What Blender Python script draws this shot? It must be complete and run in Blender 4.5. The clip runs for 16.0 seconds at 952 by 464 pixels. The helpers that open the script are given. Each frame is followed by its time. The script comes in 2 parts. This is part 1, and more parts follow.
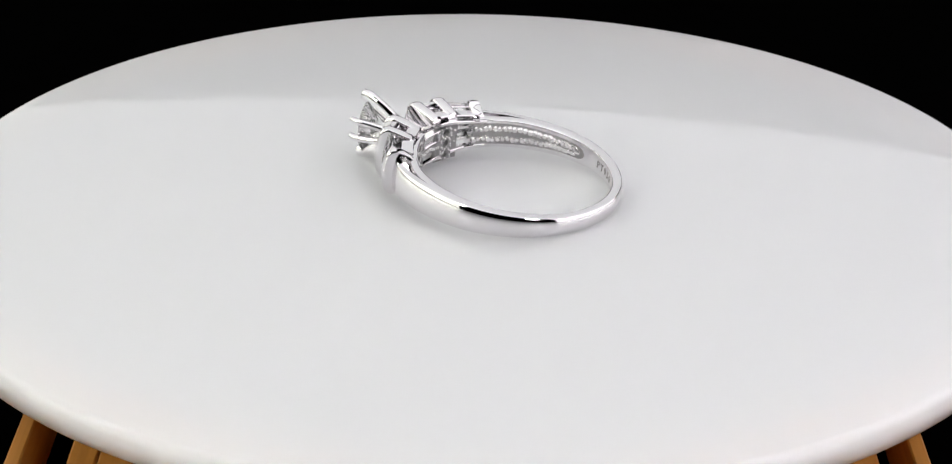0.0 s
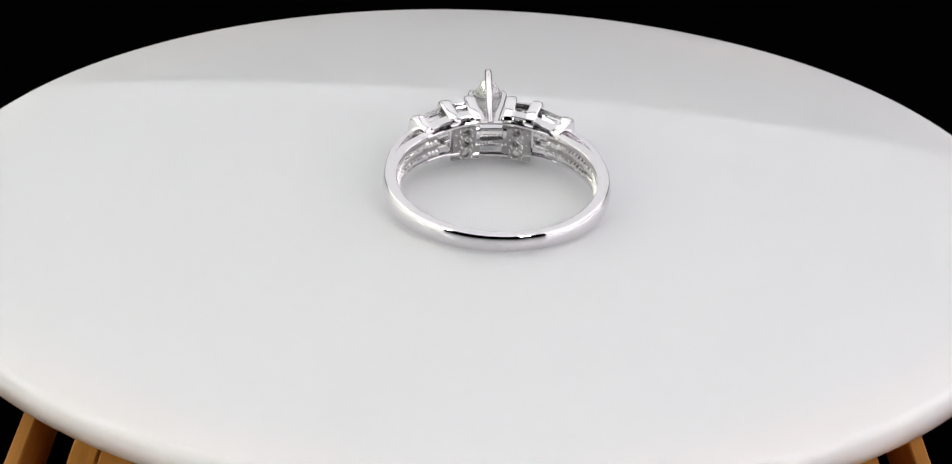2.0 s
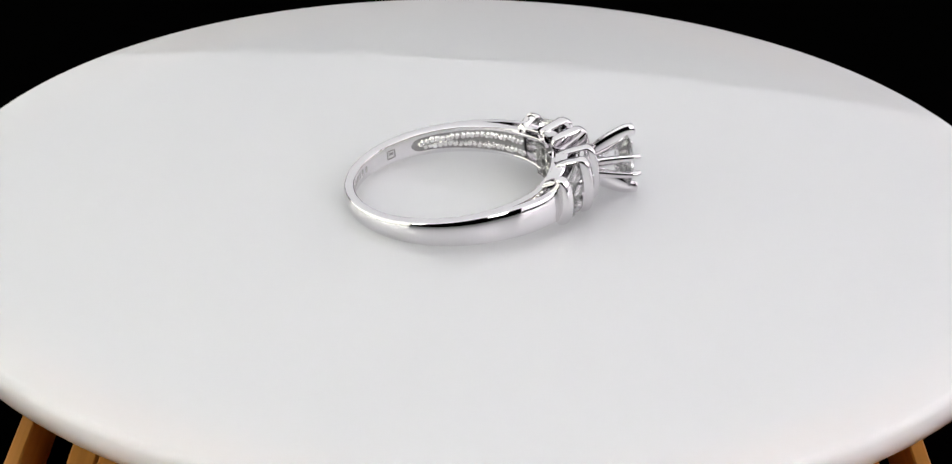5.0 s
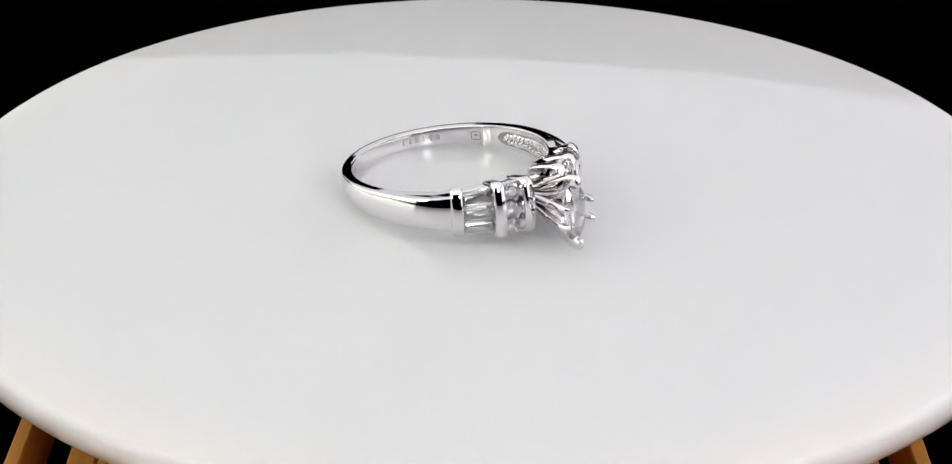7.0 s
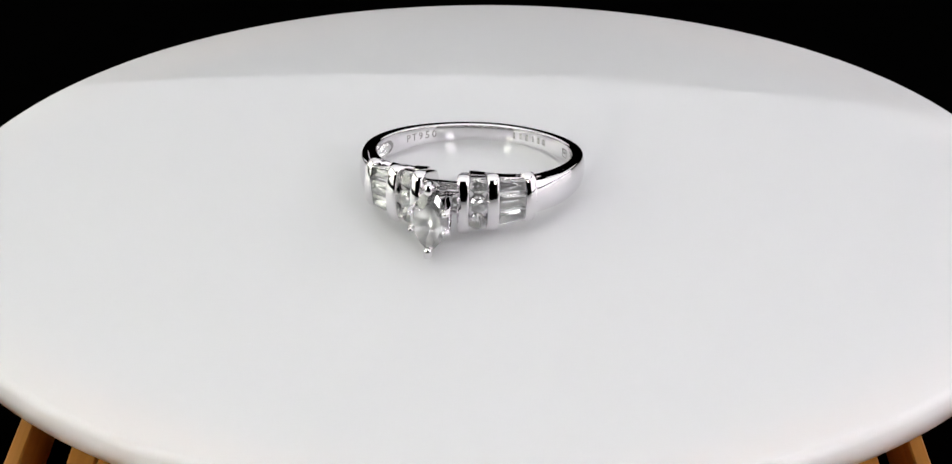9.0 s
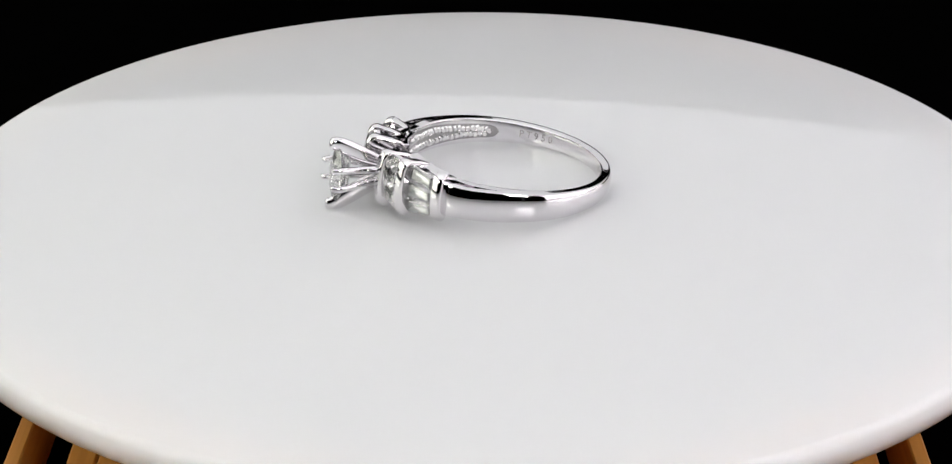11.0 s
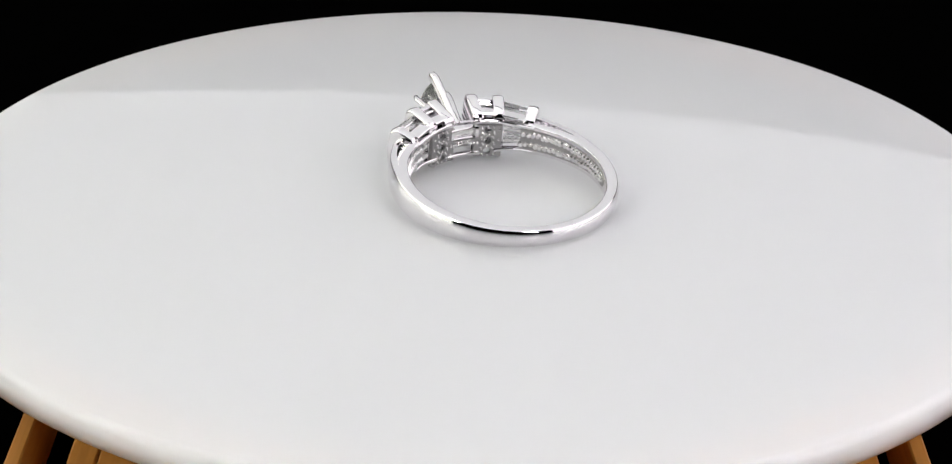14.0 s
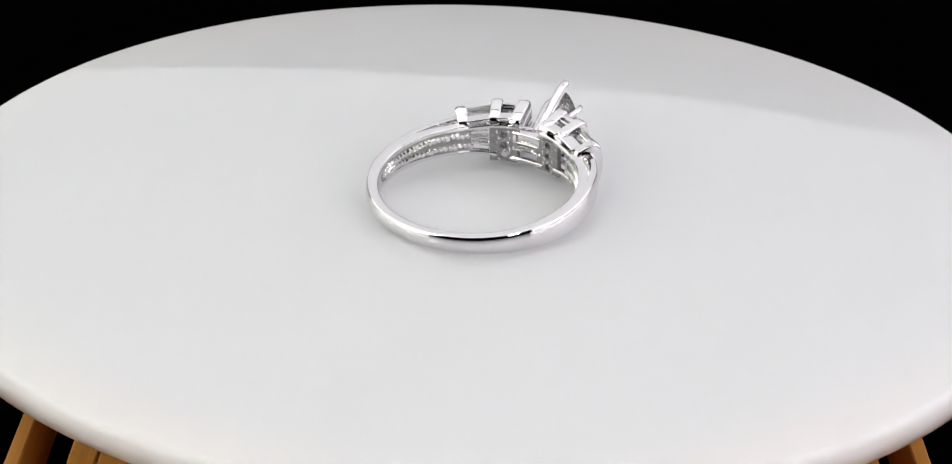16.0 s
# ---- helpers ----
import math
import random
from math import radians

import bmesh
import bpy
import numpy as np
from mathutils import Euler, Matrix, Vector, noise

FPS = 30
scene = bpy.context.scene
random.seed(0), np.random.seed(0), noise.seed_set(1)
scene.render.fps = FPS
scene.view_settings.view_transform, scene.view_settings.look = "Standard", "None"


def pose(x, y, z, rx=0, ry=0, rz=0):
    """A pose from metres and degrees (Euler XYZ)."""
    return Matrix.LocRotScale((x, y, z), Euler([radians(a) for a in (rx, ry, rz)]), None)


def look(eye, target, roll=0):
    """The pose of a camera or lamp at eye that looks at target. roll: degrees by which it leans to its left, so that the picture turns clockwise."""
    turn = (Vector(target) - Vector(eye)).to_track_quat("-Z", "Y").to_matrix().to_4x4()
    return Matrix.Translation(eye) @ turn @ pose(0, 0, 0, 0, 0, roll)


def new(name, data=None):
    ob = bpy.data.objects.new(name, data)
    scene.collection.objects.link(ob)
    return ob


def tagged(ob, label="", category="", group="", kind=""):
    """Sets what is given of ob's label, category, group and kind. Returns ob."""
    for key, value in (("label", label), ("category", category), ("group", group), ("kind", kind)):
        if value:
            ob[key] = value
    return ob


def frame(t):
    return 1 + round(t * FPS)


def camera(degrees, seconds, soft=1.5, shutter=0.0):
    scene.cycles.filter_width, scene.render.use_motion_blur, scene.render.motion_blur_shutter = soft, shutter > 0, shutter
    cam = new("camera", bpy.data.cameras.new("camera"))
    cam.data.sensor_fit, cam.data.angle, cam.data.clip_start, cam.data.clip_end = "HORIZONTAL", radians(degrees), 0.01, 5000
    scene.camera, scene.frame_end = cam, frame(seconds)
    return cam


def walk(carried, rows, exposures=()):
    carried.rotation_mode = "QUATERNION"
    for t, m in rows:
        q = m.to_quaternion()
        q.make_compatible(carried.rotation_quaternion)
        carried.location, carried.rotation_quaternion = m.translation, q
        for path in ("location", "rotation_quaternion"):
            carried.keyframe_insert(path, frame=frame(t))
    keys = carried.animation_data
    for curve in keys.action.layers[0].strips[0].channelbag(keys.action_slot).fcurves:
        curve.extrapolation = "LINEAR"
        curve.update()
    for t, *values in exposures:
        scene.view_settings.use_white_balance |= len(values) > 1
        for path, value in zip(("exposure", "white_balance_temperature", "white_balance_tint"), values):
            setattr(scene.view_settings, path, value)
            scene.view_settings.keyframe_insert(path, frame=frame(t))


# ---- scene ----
from itertools import product

# ---- camera: fixed on a tripod, looking down at a small turntable ----
cam = camera(25.96, 16.0, soft=1.4)
CAM = pose(0, -0.171, 0.0792, 0, 0, 0.118) @ pose(0, 0, 0, 90 - 26.05) @ pose(0, 0, 0, 0, 0, 0.882)
walk(cam, [(0.0, CAM), (16.0, CAM)], exposures=[(0.0, 0.0), (16.0, 0.0)])

SPIN = -28.096          # turntable, degrees a second
MM = 0.001

# ---- light: a photo tent, open to the camera, with a black cloth behind ----
world = bpy.data.worlds.new("world")
scene.world = world
world.use_nodes = True
world.node_tree.nodes["Background"].inputs[0].default_value = (0.0, 0.0, 0.0, 1)
TOP_GLOW, LAMP_GLOW, LEFT_GLOW, RIGHT_GLOW, LED_GLOW = 0.78, 1.14, 1.10, 1.10, 26.0


# ---- materials ----
def nodes_of(name):
    m = bpy.data.materials.new(name)
    m.use_nodes = True
    t = m.node_tree
    return m, t.nodes, t.links, t.nodes["Principled BSDF"]


def principled(name, colour, rough=0.5, metal=0.0, ior=1.5):
    m, n, l, b = nodes_of(name)
    b.inputs["Base Color"].default_value = (*colour, 1)
    b.inputs["Roughness"].default_value = rough
    b.inputs["Metallic"].default_value = metal
    b.inputs["IOR"].default_value = ior
    return m


def glow(name, colour, strength):
    m, n, l, b = nodes_of(name)
    b.inputs["Base Color"].default_value = (0.8, 0.8, 0.8, 1)
    b.inputs["Emission Color"].default_value = (*colour, 1)
    b.inputs["Emission Strength"].default_value = strength
    return m


def noise_of(n, l, scale, detail=4.0, rough=0.5):
    tc = n.new("ShaderNodeTexCoord")
    t = n.new("ShaderNodeTexNoise")
    t.inputs["Scale"].default_value, t.inputs["Detail"].default_value, t.inputs["Roughness"].default_value = scale, detail, rough
    l.new(tc.outputs["Object"], t.inputs["Vector"])
    return t


def mix_of(n, l, fac, a, b):
    mx = n.new("ShaderNodeMix")
    mx.data_type = "RGBA"
    l.new(fac, mx.inputs[0])
    mx.inputs[6].default_value, mx.inputs[7].default_value = (*a, 1), (*b, 1)
    return mx.outputs[2]


def range_of(n, l, value, lo, hi, a, b):
    r = n.new("ShaderNodeMapRange")
    l.new(value, r.inputs[0])
    for i, v in enumerate((lo, hi, a, b)):
        r.inputs[i + 1].default_value = v
    return r.outputs[0]


def metal_material(name, colour, rough, bump=0.0, scale=900.0):
    m, n, l, b = nodes_of(name)
    b.inputs["Metallic"].default_value = 1.0
    t = noise_of(n, l, scale)
    l.new(mix_of(n, l, t.outputs[0], colour, tuple(c * 0.96 for c in colour)), b.inputs["Base Color"])
    l.new(range_of(n, l, t.outputs[0], 0.3, 0.7, rough * 0.7, rough * 1.4), b.inputs["Roughness"])
    if bump:
        bp = n.new("ShaderNodeBump")
        bp.inputs["Strength"].default_value, bp.inputs["Distance"].default_value = bump, 0.00005
        l.new(t.outputs[0], bp.inputs["Height"])
        l.new(bp.outputs[0], b.inputs["Normal"])
    return m


def acrylic_material():
    m, n, l, b = nodes_of("white_acrylic")
    t, s = noise_of(n, l, 35.0, 5.0), noise_of(n, l, 420.0, 3.0)
    l.new(mix_of(n, l, t.outputs[0], (0.905, 0.905, 0.92), (0.89, 0.89, 0.905)), b.inputs["Base Color"])
    l.new(range_of(n, l, s.outputs[0], 0.3, 0.7, 0.018, 0.028), b.inputs["Roughness"])
    b.inputs["IOR"].default_value = 1.33
    b.inputs["Subsurface Weight"].default_value = 1.0
    b.inputs["Subsurface Radius"].default_value = (1.0, 1.0, 0.95)
    b.inputs["Subsurface Scale"].default_value = 0.018
    return m


def wood_material():
    m, n, l, b = nodes_of("pale_wood")
    tc = n.new("ShaderNodeTexCoord")
    mp = n.new("ShaderNodeMapping")
    mp.inputs["Scale"].default_value = (1400, 60, 1400)
    l.new(tc.outputs["Object"], mp.inputs[0])
    t = n.new("ShaderNodeTexNoise")
    t.inputs["Scale"].default_value, t.inputs["Detail"].default_value = 1.0, 5.0
    l.new(mp.outputs[0], t.inputs["Vector"])
    l.new(mix_of(n, l, t.outputs[0], (0.62, 0.28, 0.055), (0.36, 0.135, 0.022)), b.inputs["Base Color"])
    b.inputs["Roughness"].default_value = 0.55
    bp = n.new("ShaderNodeBump")
    bp.inputs["Strength"].default_value, bp.inputs["Distance"].default_value = 0.4, 0.0001
    l.new(t.outputs[0], bp.inputs["Height"])
    l.new(bp.outputs[0], b.inputs["Normal"])
    return m


def cloth_material():
    m, n, l, b = nodes_of("black_cloth")
    t = noise_of(n, l, 300.0)
    l.new(mix_of(n, l, t.outputs[0], (0.0003, 0.0003, 0.0003), (0.0006, 0.0006, 0.0006)), b.inputs["Base Color"])
    b.inputs["Roughness"].default_value = 1.0
    b.inputs["Specular IOR Level"].default_value = 0.0
    return m


def diamond_material(name, clear):
    m, n, l, b = nodes_of(name)
    b.inputs["Base Color"].default_value = (1, 1, 1, 1)
    b.inputs["Roughness"].default_value = 0.0
    b.inputs["IOR"].default_value = 2.4
    b.inputs["Transmission Weight"].default_value = clear
    return m


PLATINUM = metal_material("polished_platinum", (0.825, 0.805, 0.822), 0.032, 0.02)
SATIN = metal_material("cast_platinum", (0.80, 0.79, 0.785), 0.22, 0.5, 2500.0)
ENGRAVED = metal_material("engraved_platinum", (0.42, 0.41, 0.40), 0.45, 0.3)
FAINT = metal_material("faint_stamp", (0.62, 0.61, 0.60), 0.35, 0.3)
# unpolished metal, its grey darkened for the shade inside the ring
SHADED = metal_material("shaded_unpolished_platinum", (0.36, 0.35, 0.35), 0.35, 0.8, 2600.0)
DIAMOND = diamond_material("diamond", 0.91)
ACRYLIC = acrylic_material()
WOOD = wood_material()
CLOTH = cloth_material()
BLACK = principled("black_plastic", (0.01, 0.01, 0.01), 0.6)


# ---- helpers of this scene ----
def mesh_of(name, bm, material, smooth=None):
    for v in bm.verts:
        v.co *= MM
    bmesh.ops.recalc_face_normals(bm, faces=bm.faces)
    me = bpy.data.meshes.new(name)
    bm.to_mesh(me)
    bm.free()
    me.materials.append(material)
    if smooth is not None:
        for f in me.polygons:
            f.use_smooth = True
        me.set_sharp_from_angle(angle=radians(smooth))
    return me


def part(name, bm, material, parent, label="", smooth=None):
    ob = new(name, mesh_of(name, bm, material, smooth))
    ob.parent = parent
    return tagged(ob, label)


def box(bm, x0, x1, y0, y1, z0, z1):
    v = [bm.verts.new(c) for c in product((x0, x1), (y0, y1), (z0, z1))]
    for q in ((0, 1, 3, 2), (4, 6, 7, 5), (0, 4, 5, 1), (2, 3, 7, 6), (0, 2, 6, 4), (1, 5, 7, 3)):
        bm.faces.new([v[i] for i in q])
    return v


def bevelled_box(x0, x1, y0, y1, z0, z1, r, seg=2):
    bm = bmesh.new()
    box(bm, x0, x1, y0, y1, z0, z1)
    bmesh.ops.bevel(bm, geom=bm.edges[:], offset=r, segments=seg, affect="EDGES", profile=0.5)
    return bm


def loft(rings, closed=False, caps=True):
    """Skins closed rings of points, one after the other."""
    bm = bmesh.new()
    vs = [[bm.verts.new(c) for c in ring] for ring in rings]
    k = len(vs[0])
    pairs = list(zip(vs, vs[1:])) + ([(vs[-1], vs[0])] if closed else [])
    for a, b in pairs:
        for i in range(k):
            bm.faces.new((a[i], a[(i + 1) % k], b[(i + 1) % k], b[i]))
    if caps and not closed:
        bm.faces.new(vs[0][::-1])
        bm.faces.new(vs[-1])
    return bm


def smoothstep(t):
    t = min(1.0, max(0.0, t))
    return t * t * (3 - 2 * t)


def polar(r, deg, z):
    a = radians(deg)
    return Vector((r * math.cos(a), r * math.sin(a), z))


def curve_points(pts, n):
    """A smooth line through the points."""
    pts = [Vector(p) for p in pts]
    ext = [2 * pts[0] - pts[1]] + pts + [2 * pts[-1] - pts[-2]]
    out = []
    for i in range(len(pts) - 1):
        a, b, c, d = ext[i:i + 4]
        for j in range(n):
            t = j / n
            out.append(0.5 * (2 * b + (c - a) * t + (2 * a - 5 * b + 4 * c - d) * t * t + (3 * b - 3 * c + d - a) * t ** 3))
    return out + [pts[-1]]


def tube(pts, wide, deep, side, seg=12, n=6):
    """A tapered rod along a smooth line. wide, deep: half sizes at each given point, across and along side."""
    line = curve_points(pts, n)
    sizes = curve_points([(w, d, 0) for w, d in zip(wide, deep)], n)
    rings = []
    side = Vector(side).normalized()
    for i, p in enumerate(line):
        t = (line[min(i + 1, len(line) - 1)] - line[max(i - 1, 0)]).normalized()
        s = (side - t * side.dot(t)).normalized()
        u = t.cross(s)
        ring = []
        for k in range(seg):
            a = 2 * math.pi * k / seg
            ca, sa = math.cos(a), math.sin(a)
            e = 0.75
            ring.append(p + u * (sizes[i].x * math.copysign(abs(ca) ** e, ca)) + s * (sizes[i].y * math.copysign(abs(sa) ** e, sa)))
        rings.append(ring)
    t = (line[-1] - line[-2]).normalized()
    last = rings[-1]
    for f, h in ((0.88, 0.10), (0.6, 0.2), (0.25, 0.25)):
        rings.append([line[-1] + (q - line[-1]) * f + t * h * sizes[-1].x * 2 for q in last])
    return loft(rings)


# ---- the room: black cloth below, behind and around ----
def room():
    x, y0, y1, z0, z1, th = 1500, -1000, 1700, -20, 1500, 20
    for name, b, label in (
        ("floor", (-x, x, y0, y1, z0 - th, z0), "black cloth over the table"),
        ("backdrop", (-x, x, y1, y1 + th, z0, z1), "black cloth backdrop behind the turntable"),
        ("wall_west", (-x - th, -x, y0, y1, z0, z1), "dark wall"),
        ("wall_east", (x, x + th, y0, y1, z0, z1), "dark wall"),
        ("wall_south", (-x, x, y0 - th, y0, z0, z1), "dark wall behind the camera"),
        ("ceiling", (-x, x, y0, y1, z1, z1 + th), "dark ceiling")):
        bm = bmesh.new()
        box(bm, *b)
        ob = new(name, mesh_of(name, bm, CLOTH))
        tagged(ob, label, name.split("_")[0], kind="structure")


def softbox(m, w, h, colour, strength, label, hang=0):
    root = new("softbox")
    root.matrix_world = m
    tagged(root, label, "studio light")
    bm = bmesh.new()
    box(bm, -w / 2, w / 2, -h / 2, h / 2, 0, 2)
    part("diffuser", bm, glow("diffuser_glow", colour, strength), root, "glowing white diffuser cloth")
    for a, b, c, d in ((-w / 2 - 12, w / 2 + 12, h / 2, h / 2 + 12), (-w / 2 - 12, w / 2 + 12, -h / 2 - 12, -h / 2),
                       (-w / 2 - 12, -w / 2, -h / 2, h / 2), (w / 2, w / 2 + 12, -h / 2, h / 2)):
        bm = bmesh.new()
        box(bm, a, b, c, d, -4, 14)
        part("frame", bm, BLACK, root, "black frame")
    bm = bmesh.new()
    box(bm, -w / 2 - 12, w / 2 + 12, -h / 2 - 12, h / 2 + 12, 14, 18)
    part("back", bm, BLACK, root, "black back")
    if hang:
        for x, y in ((-1, -1), (1, 1)):
            bm = bmesh.new()
            bmesh.ops.create_cone(bm, cap_ends=True, segments=12, radius1=6, radius2=6, depth=hang - 18)
            bmesh.ops.translate(bm, verts=bm.verts, vec=(x * w / 3, y * h / 3, hang / 2 + 9))
            part("rod", bm, BLACK, root, "black hanging rod")
    return root


def led(m, size, colour, strength, label):
    root = new("led_lamp")
    root.matrix_world = m
    tagged(root, label, "studio light")
    for y in (-1.15 * size, 1.15 * size):
        bm = bmesh.new()
        bmesh.ops.create_cone(bm, cap_ends=True, segments=32, radius1=size, radius2=size, depth=2)
        ob = part("lens", bm, glow("led_glow", colour, strength), root, "bright round lens")
        ob.location = (0, y * MM, 0)
    part("body", bevelled_box(-size - 5, size + 5, -2.3 * size - 4, 2.3 * size + 4, 2, 16, 2), BLACK, root, "black housing")
    bm = bmesh.new()
    foot = m.inverted() @ Vector((m.translation.x, m.translation.y, -0.02))
    line = [Vector((0, 0, 10)), Vector(foot) * 1000]
    stem = loft([[p + Vector((3 * math.cos(k), 3 * math.sin(k), 0)) for k in np.linspace(0, 2 * math.pi, 9)[:-1]] for p in line])
    part("stem", stem, BLACK, root, "thin black stem")


room()
# the panels face along their own -z
softbox(pose(-0.02, 0.67, 0.32, 0, 0, -17), 1700, 980, (0.975, 0.98, 1.0), TOP_GLOW, "large dim softbox over the turntable's far side", 1180)
softbox(pose(0, 0.0, 0.47), 680, 620, (0.975, 0.98, 1.0), LAMP_GLOW, "bright softbox hanging over the turntable", 1030)
softbox(pose(-0.34, -0.03, 0.184, 0, 90, 0) @ pose(0, 0, 0, 180), 384, 560, (0.97, 1.0, 0.84), LEFT_GLOW, "tall side diffuser with slightly yellow light")
softbox(pose(0.34, -0.03, 0.184, 0, -90, 0) @ pose(0, 0, 0, 180), 384, 560, (1.0, 0.92, 0.99), RIGHT_GLOW, "tall side diffuser with slightly pink light")
led(look((0.16, -0.285, 0.16), (0, 0, 0)), 33, (1.0, 0.975, 1.0), LED_GLOW, "round bright twin lamp on a stem beside the camera")
led(look((-0.24, -0.25, 0.16), (0, 0, 0)), 32, (0.98, 1.0, 0.86), LED_GLOW * 0.7, "round warm twin lamp on a stem beside the camera")


# ---- the stand: planks and edge slats of wood under the turntable ----
def plank(x0, x1, y0, y1, z0, z1, name, label, group):
    me = mesh_of(name, bevelled_box(x0, x1, y0, y1, z0, z1, 0.15, 1), WOOD)
    return tagged(new(name, me), label, "wooden slat", group)


EDGES = [-34.2, -31.65, -25.6, -19.5, -13.4, -7.0, -0.4, 6.2, 12.6, 18.9, 25.3, 31.4, 34.0]
for a, b in zip(EDGES, EDGES[1:]):
    plank(a + 0.08, b - 0.08, -46, 46, -20, -14, "plank", "light brown wooden plank under the turntable", "planks of the stand")
plank(-39.3, -38.0, -46, 46, -20, -14, "edge_slat", "thin light brown wooden slat on edge", "edge slats")
plank(36.9, 38.3, -46, 46, -20, -14, "edge_slat", "thin light brown wooden slat on edge", "edge slats")

bm = bmesh.new()
bmesh.ops.create_cone(bm, cap_ends=True, segments=64, radius1=22, radius2=21, depth=9.2)
motor = tagged(new("motor_box", mesh_of("motor_box", bm, BLACK, 40)), "round black motor base under the white disc", "motor")
motor.location = (0, 0, -9.4 * MM)
# added, hidden from view: a white reflector that lifts shade in the acrylic
WHITE = principled("bounce_white", (0.84, 0.84, 0.84), 0.6)
bm = bmesh.new()
bmesh.ops.create_cone(bm, cap_ends=True, segments=96, radius1=45, radius2=45, depth=0.9)
bounce_plate = tagged(new("bounce_plate", mesh_of("bounce_plate", bm, WHITE, 40)), "added unseen white plate that sends light back up into the acrylic disc", "turntable plate")


# ---- the disc: white acrylic, cut a little rough, lying slightly tilted on its axis ----
R_DISC, H_DISC, Z_DISC = 50.06, 2.55, -0.28


def turntable_disc():
    rng = np.random.RandomState(3)
    n = 480
    wob = np.zeros(n)
    for k in (5, 9, 14, 23, 37, 61, 90):
        wob += rng.uniform(0.3, 1.0) * np.cos(k * np.arange(n) * 2 * np.pi / n + rng.uniform(0, 6.3)) / (4 + 0.25 * k)
    wob *= 0.10
    prof = [(0.0, -H_DISC), (-0.12, -H_DISC + 0.12), (-0.14, -0.75), (-0.06, -0.42), (0.08, -0.2), (0.3, -0.05), (0.55, 0.0)]
    bm = bmesh.new()
    rings = []
    for j, (dr, z) in enumerate([(0.3, -H_DISC)] + [(d, z) for d, z in prof[1:]]):
        ring = []
        for i in range(n):
            a = 2 * math.pi * i / n
            r = R_DISC - dr + wob[i] * (0.7 if j > 4 else 1.0)
            ring.append(bm.verts.new((r * math.cos(a), r * math.sin(a), z)))
        rings.append(ring)
    for a, b in zip(rings, rings[1:]):
        for i in range(n):
            bm.faces.new((a[i], a[(i + 1) % n], b[(i + 1) % n], b[i]))
    bm.faces.new(rings[0][::-1])
    bm.faces.new(rings[-1])
    ob = new("turntable_disc", mesh_of("turntable_disc", bm, ACRYLIC, 35))
    return tagged(ob, "glossy white round acrylic turntable disc", "turntable")


disc = turntable_disc()
DISC_POSE = pose(-0.145 * MM, -0.363 * MM, Z_DISC * MM) @ pose(0, 0, 0, -0.945) @ pose(0, 0, 0, 0, 0.087)


# ---- the ring, in its own frame: x to the head, z along the finger ----
RING_POSE = (pose(2.69 * MM, -0.08 * MM, 1.42 * MM) @ pose(0, 0, 0, 1.6) @ pose(0, 0, 0, 0, 5.0)
             @ pose(0, 0, 0, 0, 0, 149.6) @ pose(0, 0, 0, 0, -0.45))
ring = new("engagement_ring")
tagged(ring, "polished platinum engagement ring with a marquise diamond and side stones", "ring")
BAR_AT = (39.6, 21.9, 9.6)
BAR_OUT = (11.8, 12.55, 12.85)
BAR_HALF = (2.25, 2.6, 2.68)
BAR_LIFT = (0.2, 0.22, 0.14)
BAR_THICK = (1.1, 1.1, 1.1)


def r_in(deg):
    return 8.96 - 0.3 * math.cos(radians(deg))


def shank():
    """A flat-sided band with a slightly domed outer face, flaring into pierced shoulders beside the head."""
    rings = []
    for i in range(193):
        deg = 39.5 + (360 - 79) * i / 192
        a = min(deg, 360 - deg)
        hw = 0.85 + 0.58 * smoothstep((165 - a) / 115) + 0.12 * smoothstep((52 - a) / 12)
        ro = 10.27 + 0.66 * smoothstep((84 - a) / 42)
        ri = r_in(deg)
        g = 0.02 + 0.9 * smoothstep((70 - a) / 30)
        d = 0.55 * smoothstep((70 - a) / 9)
        rg = 0.5 * (ro + ri) + 0.02
        half = [(ro - 0.21 * u * u, u * hw) for u in (0.0, 0.3, 0.55, 0.75, 0.88)]
        half += [(ro - 0.195, hw * 0.94), (ro - 0.225, hw * 0.975), (ro - 0.27, hw * 0.995), (ro - 0.32, hw),
                 (rg + g / 2, hw), (rg + g * 0.42, hw - d), (rg - g * 0.42, hw - d), (rg - g / 2, hw),
                 (ri + 0.19, hw), (ri + 0.15, hw), (ri + 0.08, hw - 0.03), (ri + 0.02, hw - 0.1), (ri, hw - 0.2), (ri - 0.01, hw * 0.4)]
        low = [(r, -z) for r, z in half[1:]][::-1]
        rings.append([polar(r, deg, z) for r, z in half + low])
    return part("shank", loft(rings), PLATINUM, ring, "tapered polished platinum band", 28)


band = shank()


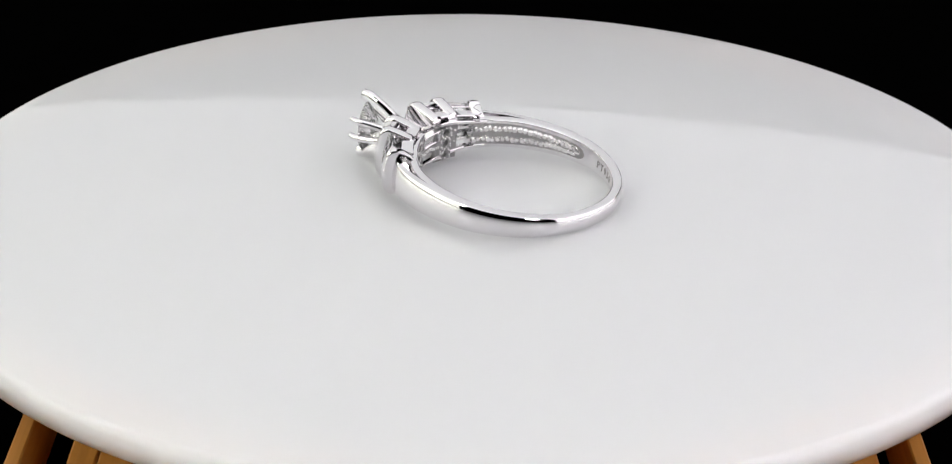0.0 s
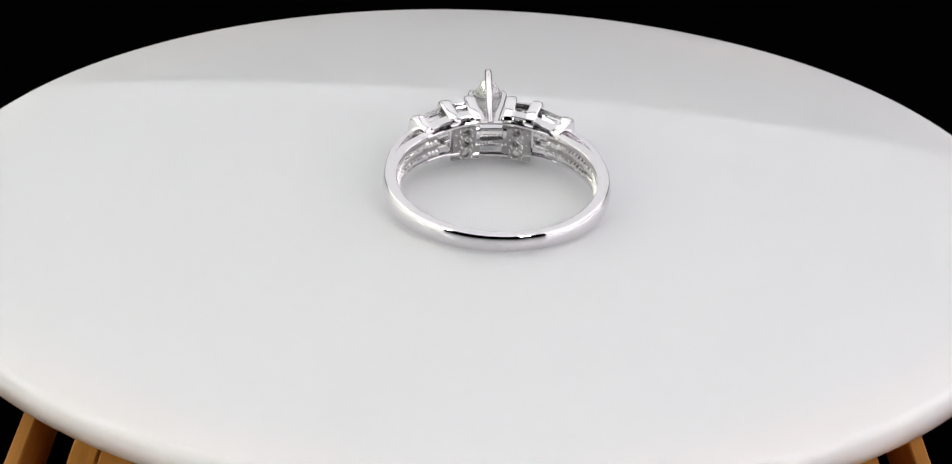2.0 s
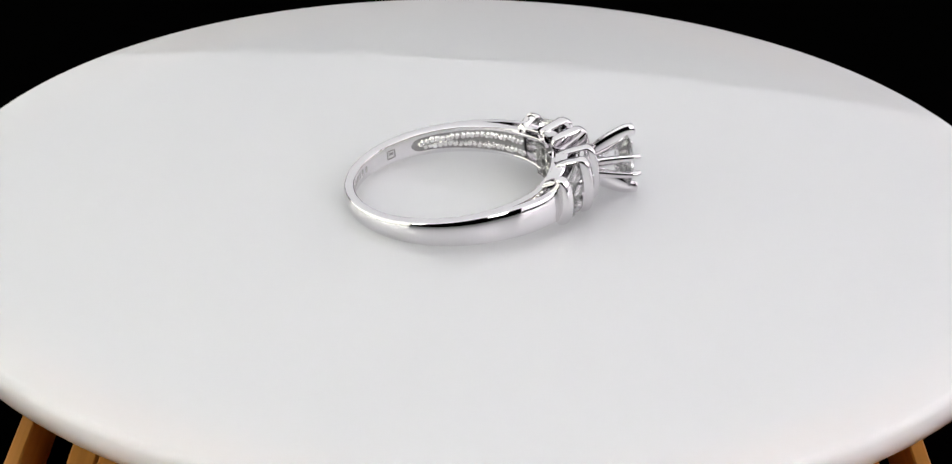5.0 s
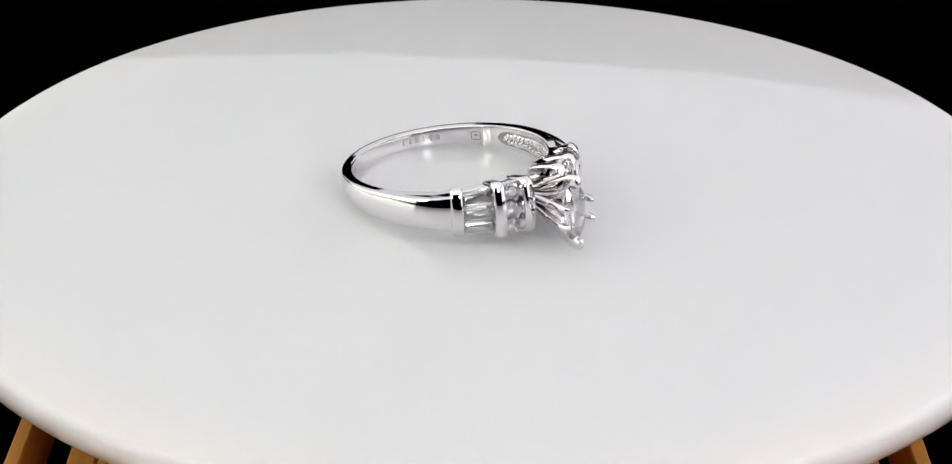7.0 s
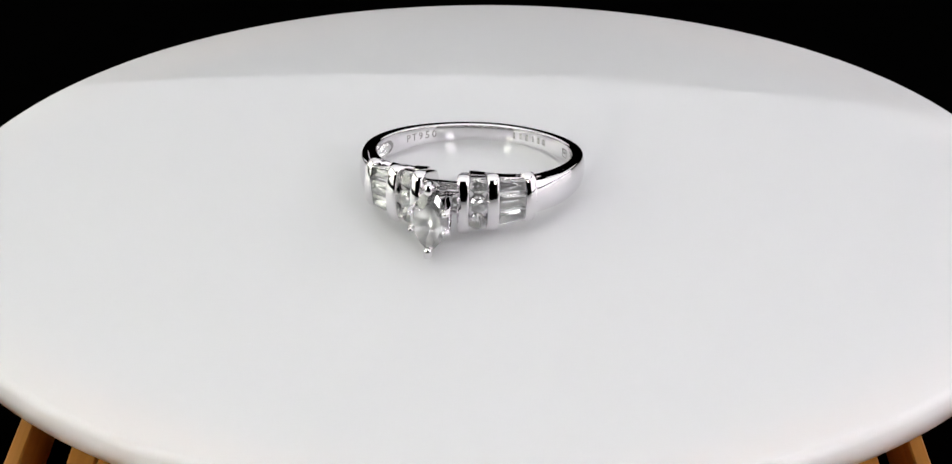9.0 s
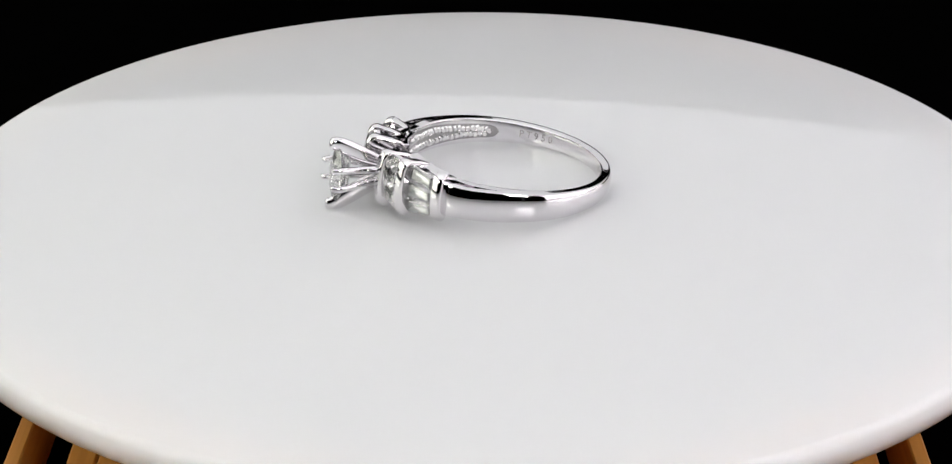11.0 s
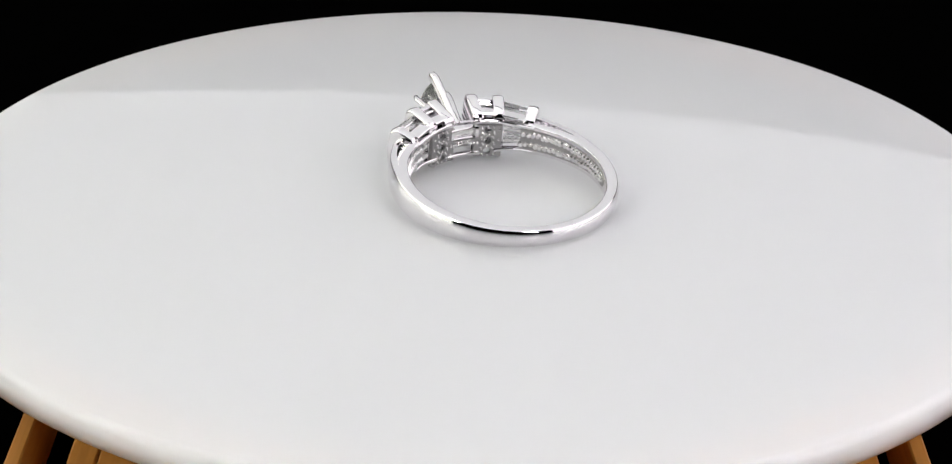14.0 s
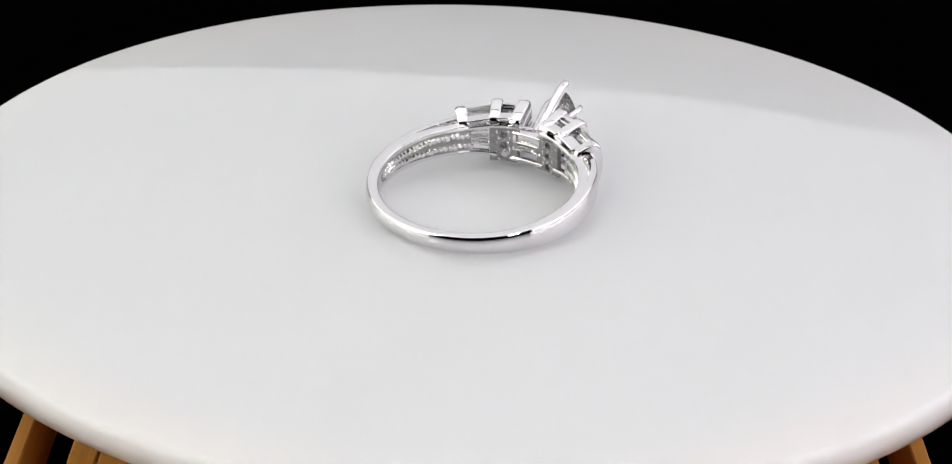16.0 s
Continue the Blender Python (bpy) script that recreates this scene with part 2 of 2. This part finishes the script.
def bar(deg, ro, hz, thick, lift):
    """A flat-topped slab of the channel setting, its outer face domed and its edges softly rounded."""
    c0, n = 0.85, 7
    half = [(ro - 0.45 * u * u, hz * u) for u in (0.0, 0.2, 0.4, 0.6)]
    z1, r1 = hz - c0, ro - 0.45 * ((hz - c0) / hz) ** 2
    for k in range(n + 1):
        w = math.pi / 2 * k / n
        half.append((r1 - c0 * (1 - math.cos(w)), z1 + c0 * math.sin(w)))
    half += [(0.6 * r1 + 0.4 * 9.3, hz - 0.1), (0.3 * r1 + 0.7 * 9.3, hz - 0.3), (9.4, hz - 0.55), (9.2, hz - 0.72), (9.05, hz - 1.0)]
    pts = [(r, -z) for r, z in half[::-1]] + half[1:]
    c, s = math.cos(radians(deg)), math.sin(radians(deg))
    bm = bmesh.new()
    sides = []
    mid = 0.5 * (9.05 + ro)
    for t, cut in ((-0.5, 0.27), (-0.475, 0.13), (-0.42, 0.05), (-0.28, 0.005), (0.0, -0.015), (0.28, 0.005), (0.42, 0.05), (0.475, 0.13), (0.5, 0.27)):
        ringv = []
        for r, z in pts:
            rr = r - cut * (1 if r > mid else 0)
            zz = z * (1 - cut / hz) + lift
            ringv.append(bm.verts.new((rr * c - t * thick * s, rr * s + t * thick * c, zz)))
        sides.append(ringv)
    k = len(pts)
    for a, b in zip(sides, sides[1:]):
        for i in range(k):
            bm.faces.new((a[i], a[(i + 1) % k], b[(i + 1) % k], b[i]))
    bm.faces.new(sides[0][::-1])
    bm.faces.new(sides[-1])
    return bm


for sgn in (1, -1):
    for d, ro, hz, th, up in zip(BAR_AT, BAR_OUT, BAR_HALF, BAR_THICK, BAR_LIFT):
        part("bar", bar(sgn * d, ro, hz, th, up), PLATINUM, ring, "", 42)


def rail(z0, z1, r0, r1, d0, d1, n=28):
    rings = []
    b = 0.06
    for i in range(n + 1):
        deg = d0 + (d1 - d0) * i / n
        k = 1.0 + 0.28 * smoothstep((40 - abs(deg)) / 30)
        rings.append([polar(r, deg, z * k) for r, z in ((r0 + b, z0), (r1 - b, z0), (r1, z0 + b), (r1, z1 - b), (r1 - b, z1), (r0 + b, z1), (r0, z1 - b), (r0, z0 + b))])
    return loft(rings)


for sgn in (1, -1):
    part("gallery_rail", rail(1.12, 1.42, 8.6, 9.25, sgn * 9.6, sgn * 44), PLATINUM, ring, "", 40)
    part("gallery_rail", rail(-1.35, -1.05, 8.6, 9.25, sgn * 20, sgn * 44), PLATINUM, ring, "", 40)
part("gallery_rail", rail(-1.48, -1.2, 8.6, 9.1, -11, 11, 10), PLATINUM, ring, "", 40)
part("inner_plate", rail(-0.68, -0.2, 8.75, 9.1, -10, 10, 8), SHADED, ring, "small beaded cast plate inside the head", 40)
# the bridge between the two halves of the head: a frame round a shallow pocket
part("bridge", rail(0.74, 0.88, 8.62, 9.35, -8.6, 8.6, 8), PLATINUM, ring, "", 40)
part("bridge", rail(0.0, 0.12, 8.62, 9.35, -8.6, 8.6, 8), PLATINUM, ring, "", 40)
part("bridge_pocket", rail(0.11, 0.75, 8.85, 9.2, -8.4, 8.4, 8), SATIN, ring, "pale cast pocket of the bridge", 40)
for sgn in (1, -1):
    part("bridge_post", rail(0.0, 0.88, 8.60, 9.37, sgn * 7.2, sgn * 9.4, 3), PLATINUM, ring, "", 40)


def seat_plate(sgn, r0, r1, half, hole, d0=11.0, d1=20.5, mid_z=0.0, n=16):
    """Pierced plate behind three round stones."""
    bm = bmesh.new()
    for zc in (mid_z - 2 * half, mid_z, mid_z + 2 * half):
        loops = {}
        for r in (r0, r1):
            sq, ci = [], []
            for k in range(n):
                a = 2 * math.pi * k / n
                x, y = math.cos(a), math.sin(a)
                m = max(abs(x), abs(y))
                mid, wide = sgn * (d0 + d1) / 2, (d1 - d0) / 2
                sq.append(bm.verts.new(polar(r, mid + wide * x / m, zc + half * y / m)))
                ci.append(bm.verts.new(polar(r, mid + math.degrees(hole / r) * x, zc + hole * y)))
            loops[r] = (sq, ci)
        (s0, c0), (s1, c1) = loops[r0], loops[r1]
        for k in range(n):
            j = (k + 1) % n
            bm.faces.new((s0[k], s0[j], c0[j], c0[k]))
            bm.faces.new((s1[k], c1[k], c1[j], s1[j]))
            bm.faces.new((c0[k], c0[j], c1[j], c1[k]))
            bm.faces.new((s0[k], s1[k], s1[j], s0[j]))
    return bm


for sgn in (1, -1):
    part("seat_plate", seat_plate(sgn, 8.70, 9.12, 0.55, 0.36, 6.8, 24.4, -0.42), SHADED, ring, "pierced cast seat behind the round stones")
    part("stone_bed", seat_plate(sgn, 11.25, 11.6, 0.80, 0.66, mid_z=0.15), PLATINUM, ring, "bright pierced bed of the round stones")


for sgn in (1, -1):
    for z in (-0.55, 0.55):
        part("strut", rail(z - 0.14, z + 0.14, 9.15, 9.6, sgn * 24, sgn * 41, 8), SATIN, ring, "thin strut behind the baguettes", 40)

# narrow walls between the bars on the upper side, pierced below the stones
for sgn in (1, -1):
    for d0, d1 in ((11.5, 20.2), (24.0, 38.0)):
        part("gallery_wall", rail(1.66, 1.82, 9.0, 10.15, sgn * d0, sgn * d1, 8), PLATINUM, ring, "", 40)
        part("gallery_strut", rail(1.7, 1.86, 10.85, 11.1, sgn * d0, sgn * d1, 8), PLATINUM, ring, "", 40)

# ---- stones ----
def hull(points):
    bm = bmesh.new()
    for p in points:
        bm.verts.new(p)
    bmesh.ops.convex_hull(bm, input=bm.verts[:])
    bmesh.ops.dissolve_limit(bm, angle_limit=radians(1.5), verts=bm.verts[:], edges=bm.edges[:])
    return bm


def brilliant(r):
    pts = []
    for k in range(8):
        a = math.pi * k / 4
        pts.append((0.55 * r * math.cos(a), 0.55 * r * math.sin(a), 0.33 * r))
        b = a + math.pi / 8
        pts.append((0.80 * r * math.cos(b), 0.80 * r * math.sin(b), 0.20 * r))
        pts.append((0.52 * r * math.cos(b), 0.52 * r * math.sin(b), -0.43 * r))
    for k in range(16):
        a = math.pi * k / 8
        pts += [(r * math.cos(a), r * math.sin(a), 0.02 * r), (r * math.cos(a), r * math.sin(a), -0.03 * r)]
    pts.append((0, 0, -0.86 * r))
    return pts


def seated(points, deg, rad, z, tilt=0.0):
    """From the stone's frame (z to its table) to the ring's, its table outwards, leaning by tilt degrees along the finger."""
    m = Matrix.Rotation(radians(deg), 4, "Z") @ Matrix.Translation((rad, 0, z)) @ Matrix.Rotation(radians(-tilt), 4, "Y") @ Matrix(((0, 0, 1, 0), (1, 0, 0, 0), (0, 1, 0, 0), (0, 0, 0, 1)))
    return [m @ Vector(p) for p in points]


for sgn in (1, -1):
    for z in (-1.62, 0.0, 1.62):
        part("round_diamond", hull(seated(brilliant(0.78), sgn * 15.75, 12.0 - 0.11 * z * z, z + 0.15, 11.0 * z / 1.62)), DIAMOND, ring, "small round brilliant diamond")


def baguette(l, h0, h1):
    """Step-cut tapered baguette: x along its length, taper in y."""
    pts = []
    for f, z in ((1.0, 0.0), (1.0, -0.06), (0.80, 0.14), (0.62, 0.22)):
        for x, h in ((-l / 2, h0), (l / 2, h1)):
            lx = x - math.copysign((1 - f) * h0 / 2, x)
            pts += [(lx, h / 2 * f, z), (lx, -h / 2 * f, z)]
    pts += [(-l * 0.28, 0, -0.75), (l * 0.28, 0, -0.75), (-l * 0.42, h0 * 0.3, -0.35), (-l * 0.42, -h0 * 0.3, -0.35), (l * 0.42, h1 * 0.3, -0.35), (l * 0.42, -h1 * 0.3, -0.35)]
    return pts


for sgn in (1, -1):
    for k in (-1, 0, 1):
        pts = [(x * sgn, y, z) for x, y, z in baguette(2.75, 1.46, 1.16)]
        # wide end beside the taller bar, fanned a little
        pts = [(x, y - k * 0.14 * sgn * x / 1.3, z) for x, y, z in pts]
        part("baguette_diamond", hull(seated(pts, sgn * 30.7, 11.5 - 0.16 * abs(k), 1.4 * k + 0.2, 10.0 * k)), DIAMOND, ring, "step-cut tapered baguette diamond")


def marquise(a, b):
    """Pointed oval brilliant: length in y, width in x; table, star, kite and girdle facets above, two tiers of narrow facets below."""
    def lens(t, f):
        return b * f * math.copysign(abs(math.sin(t)) ** 1.45, math.sin(t)), a * f * math.cos(t)
    pts = []
    n = 16
    h = math.pi / n
    for k in range(n):
        t = 2 * math.pi * k / n
        for dt, f, z in ((0, 0.54, 0.47), (h, 0.78, 0.30), (h, 0.86, -0.22), (0, 0.66, -0.49), (h, 0.40, -0.83), (0, 0.20, -1.09)):
            pts.append((*lens(t + dt, f), z))
    for k in range(2 * n):
        t = math.pi * k / n
        pts += [(*lens(t, 1.0), 0.03), (*lens(t, 1.0), -0.05)]
    pts += [(0, 0, -1.28), (0, 0.9, -1.16), (0, -0.9, -1.16)]
    return pts


part("marquise_diamond", hull(seated(marquise(2.8, 1.5), 0.0, 15.68, -0.1)), DIAMOND, ring, "marquise-cut diamond in a six-prong head")

# ---- head: two end prongs, four claws and a basket ----
for sgn in (1, -1):
    part("end_prong", tube([(10.2, 0, sgn * 0.5), (12.2, 0, sgn * 0.95 - 0.05), (14.2, 0, sgn * 2.0 - 0.08), (15.6, 0, sgn * 2.76 - 0.1), (16.35, 0, sgn * 2.92 - 0.1)],
                           (0.34, 0.36, 0.37, 0.38, 0.36), (0.55, 0.80, 0.84, 0.70, 0.54), (0, 0, 1), 14), PLATINUM, ring, "", 50)
for sy, sz in product((1, -1), (1, -1)):
    part("claw_prong", tube([(10.2, sy * 0.45, sz * 0.3), (12.2, sy * 0.75, sz * 0.5 - 0.05), (14.4, sy * 1.3, sz * 0.75 - 0.08), (15.85, sy * 1.6, sz * 0.85 - 0.1), (16.5, sy * 1.46, sz * 0.82 - 0.1)],
                            (0.30, 0.33, 0.32, 0.28, 0.23), (0.30, 0.33, 0.32, 0.28, 0.23), (0, 0, 1)), PLATINUM, ring, "", 50)
part("head_base", bevelled_box(9.9, 10.9, -0.8, 0.8, -0.62, 0.52, 0.2), PLATINUM, ring, "", 40)
for x, z in ((10.35, 0.75), (9.75, 0.42), (10.2, -0.85)):
    part("cross_piece", bevelled_box(x - 0.25, x + 0.25, -1.95, 1.95, z - 0.16, z + 0.16, 0.1), PLATINUM, ring, "", 40)


# ---- inside of the band: beaded strips, coloured dark as shaded hollows, and stamps ----
def bead(bm, c, r, axis):
    """A low six-sided bead."""
    axis = Vector(axis).normalized()
    u = axis.orthogonal().normalized()
    w = axis.cross(u)
    base = [bm.verts.new(c + (u * math.cos(k * math.pi / 3) + w * math.sin(k * math.pi / 3)) * r) for k in range(6)]
    top = [bm.verts.new(c + (u * math.cos(k * math.pi / 3) + w * math.sin(k * math.pi / 3)) * r * 0.6 + axis * r * 0.6) for k in range(6)]
    for k in range(6):
        bm.faces.new((base[k], base[(k + 1) % 6], top[(k + 1) % 6], top[k]))
    bm.faces.new(top)


for sgn in (1, -1):
    bm = bmesh.new()
    n = 40
    strip = []
    for i in range(n + 1):
        deg = 35.5 + 74.5 * i / n
        hw = (1.05 - 0.4 * smoothstep((deg - 50) / 60)) * math.sqrt(max(0.02, 1 - max(0.0, (deg - 103) / 7.05) ** 2))
        strip.append([bm.verts.new(polar(r_in(deg) - 0.025, sgn * deg, hw * u)) for u in (-1, 1)])
    for a, b in zip(strip, strip[1:]):
        bm.faces.new((a[0], a[1], b[1], b[0]))
    shaded_strip = part("shaded_strip", bm, SHADED, ring, "dull grey strip inside the band, darkened like the shade of a hollow")
    bm = bmesh.new()
    rng = random.Random(7)
    for i in range(23):
        deg = 36.5 + 3.1 * i
        hw = 0.95 - 0.38 * smoothstep((deg - 50) / 60)
        for j, z in enumerate((-0.55, 0.55) if deg < 85 else (-0.42, 0.42) if deg < 103 else (0.0,)):
            dd = sgn * (deg + (1.3 if j == 1 else 0) + rng.uniform(-0.4, 0.4))
            bead(bm, polar(r_in(dd) - 0.02, dd, (z + rng.uniform(-0.08, 0.08)) * hw), rng.uniform(0.30, 0.40), -polar(1, dd, 0))
    for i in range(5):
        bead(bm, polar(8.74, sgn * (1.1 + 2.0 * i), -0.56 + rng.uniform(-0.12, 0.12)), 0.19, -polar(1, sgn * (1.1 + 2.0 * i), 0))
    for zc, k in product((-1.52, -0.42, 0.68), range(12)):
        a = math.pi * k / 6 + 0.4
        dd = sgn * 15.7 + (4.2 + 2.6 * (k % 2)) * math.cos(a)
        bead(bm, polar(8.70, dd, zc + 0.47 * math.sin(a)), 0.12, -polar(1, dd, 0))
    tagged(part("beading", bm, SATIN, shaded_strip, "rows of tiny cast beads"), kind="stuff")


def recess_floor(sgn, up):
    """Grainy cast floor of the tapering slot in a shoulder, with a few beads on it."""
    bm = bmesh.new()
    strip = []
    for i in range(13):
        deg = 42.5 + 22 * i / 12
        hw = 0.85 + 0.58 * smoothstep((165 - deg) / 115) + 0.12 * smoothstep((52 - deg) / 12)
        z = up * (hw - 0.55 * smoothstep((70 - deg) / 9) + 0.04)
        ro = 10.27 + 0.66 * smoothstep((84 - deg) / 42)
        rg, g = 0.5 * (ro + r_in(deg)) + 0.02, 0.9 * smoothstep((70 - deg) / 30)
        strip.append([bm.verts.new(polar(rg + u * g * 0.36, sgn * deg, z)) for u in (-1, 1)])
        if i % 2 == 0 and g > 0.25:
            bead(bm, polar(rg, sgn * deg, z), 0.3 * g, (0, 0, up))
    for a, b in zip(strip, strip[1:]):
        bm.faces.new((a[0], a[1], b[1], b[0]))
    return bm


for sgn, up in product((1, -1), (1, -1)):
    part("recess", recess_floor(sgn, up), SATIN, band, "grainy cast slot in the shoulder")


def glyphs(text, deg0, step, size, z):
    """Letters stamped inside the band, upright, one by one along it."""
    bm = bmesh.new()
    for i, ch in enumerate(text):
        cu = bpy.data.curves.new("glyph", "FONT")
        cu.body, cu.size, cu.align_x, cu.align_y, cu.resolution_u = ch, size, "CENTER", "CENTER", 2
        ob = bpy.data.objects.new("glyph", cu)
        scene.collection.objects.link(ob)
        bpy.context.view_layer.update()
        me = bpy.data.meshes.new_from_object(ob.evaluated_get(bpy.context.evaluated_depsgraph_get()))
        deg = deg0 + step * i
        n = -polar(1, deg, 0)
        right = Vector((0, 0, 1)).cross(n)
        at = polar(r_in(deg) - 0.035, deg, z)
        tmp = bmesh.new()
        tmp.from_mesh(me)
        for v in tmp.verts:
            v.co = at + right * v.co.x + Vector((0, 0, v.co.y))
        tmp.to_mesh(me)
        tmp.free()
        bm.from_mesh(me)
        bpy.data.objects.remove(ob)
        bpy.data.curves.remove(cu)
        bpy.data.meshes.remove(me)
    return bm


part("metal_stamp", glyphs("PT950", -124.0, -4.6, 1.0, 0.05), ENGRAVED, band, "engraved metal stamp")


def stamp_bars(specs):
    bm = bmesh.new()
    for deg, w, h, z in specs:
        n = -polar(1, deg, 0)
        right = Vector((0, 0, 1)).cross(n)
        at = polar(r_in(deg) - 0.03, deg, z)
        bm.faces.new([bm.verts.new(at + right * x + Vector((0, 0, y))) for x, y in ((-w / 2, -h / 2), (w / 2, -h / 2), (w / 2, h / 2), (-w / 2, h / 2))])
    return bm


part("serial_stamp", stamp_bars([(147 + 4.3 * k, 0.34 - 0.06 * (k % 3), 0.56 + 0.05 * (k % 2), 0.05) for k in range(6)]), FAINT, band, "row of small engraved bars")
part("maker_stamp", stamp_bars([(121.5, 0.09, 0.8, 0), (127, 0.09, 0.8, 0), (124.2, 0.7, 0.09, 0.38), (124.2, 0.7, 0.09, -0.38), (124.2, 0.4, 0.2, 0.05)]), ENGRAVED, band, "small square engraved mark")


# ---- movement: the disc turns at an even pace and carries the ring ----
def motions():
    times = [0.25 * i for i in range(65)]
    walk(disc, [(t, pose(0, 0, 0, 0, 0, SPIN * t) @ DISC_POSE) for t in times])
    walk(bounce_plate, [(t, pose(0, 0, 0, 0, 0, SPIN * t) @ DISC_POSE @ pose(0, 0, -(H_DISC + 0.5) * MM)) for t in times])
    walk(ring, [(t, pose(0, 0, 0, 0, 0, SPIN * t) @ RING_POSE) for t in times])


motions()
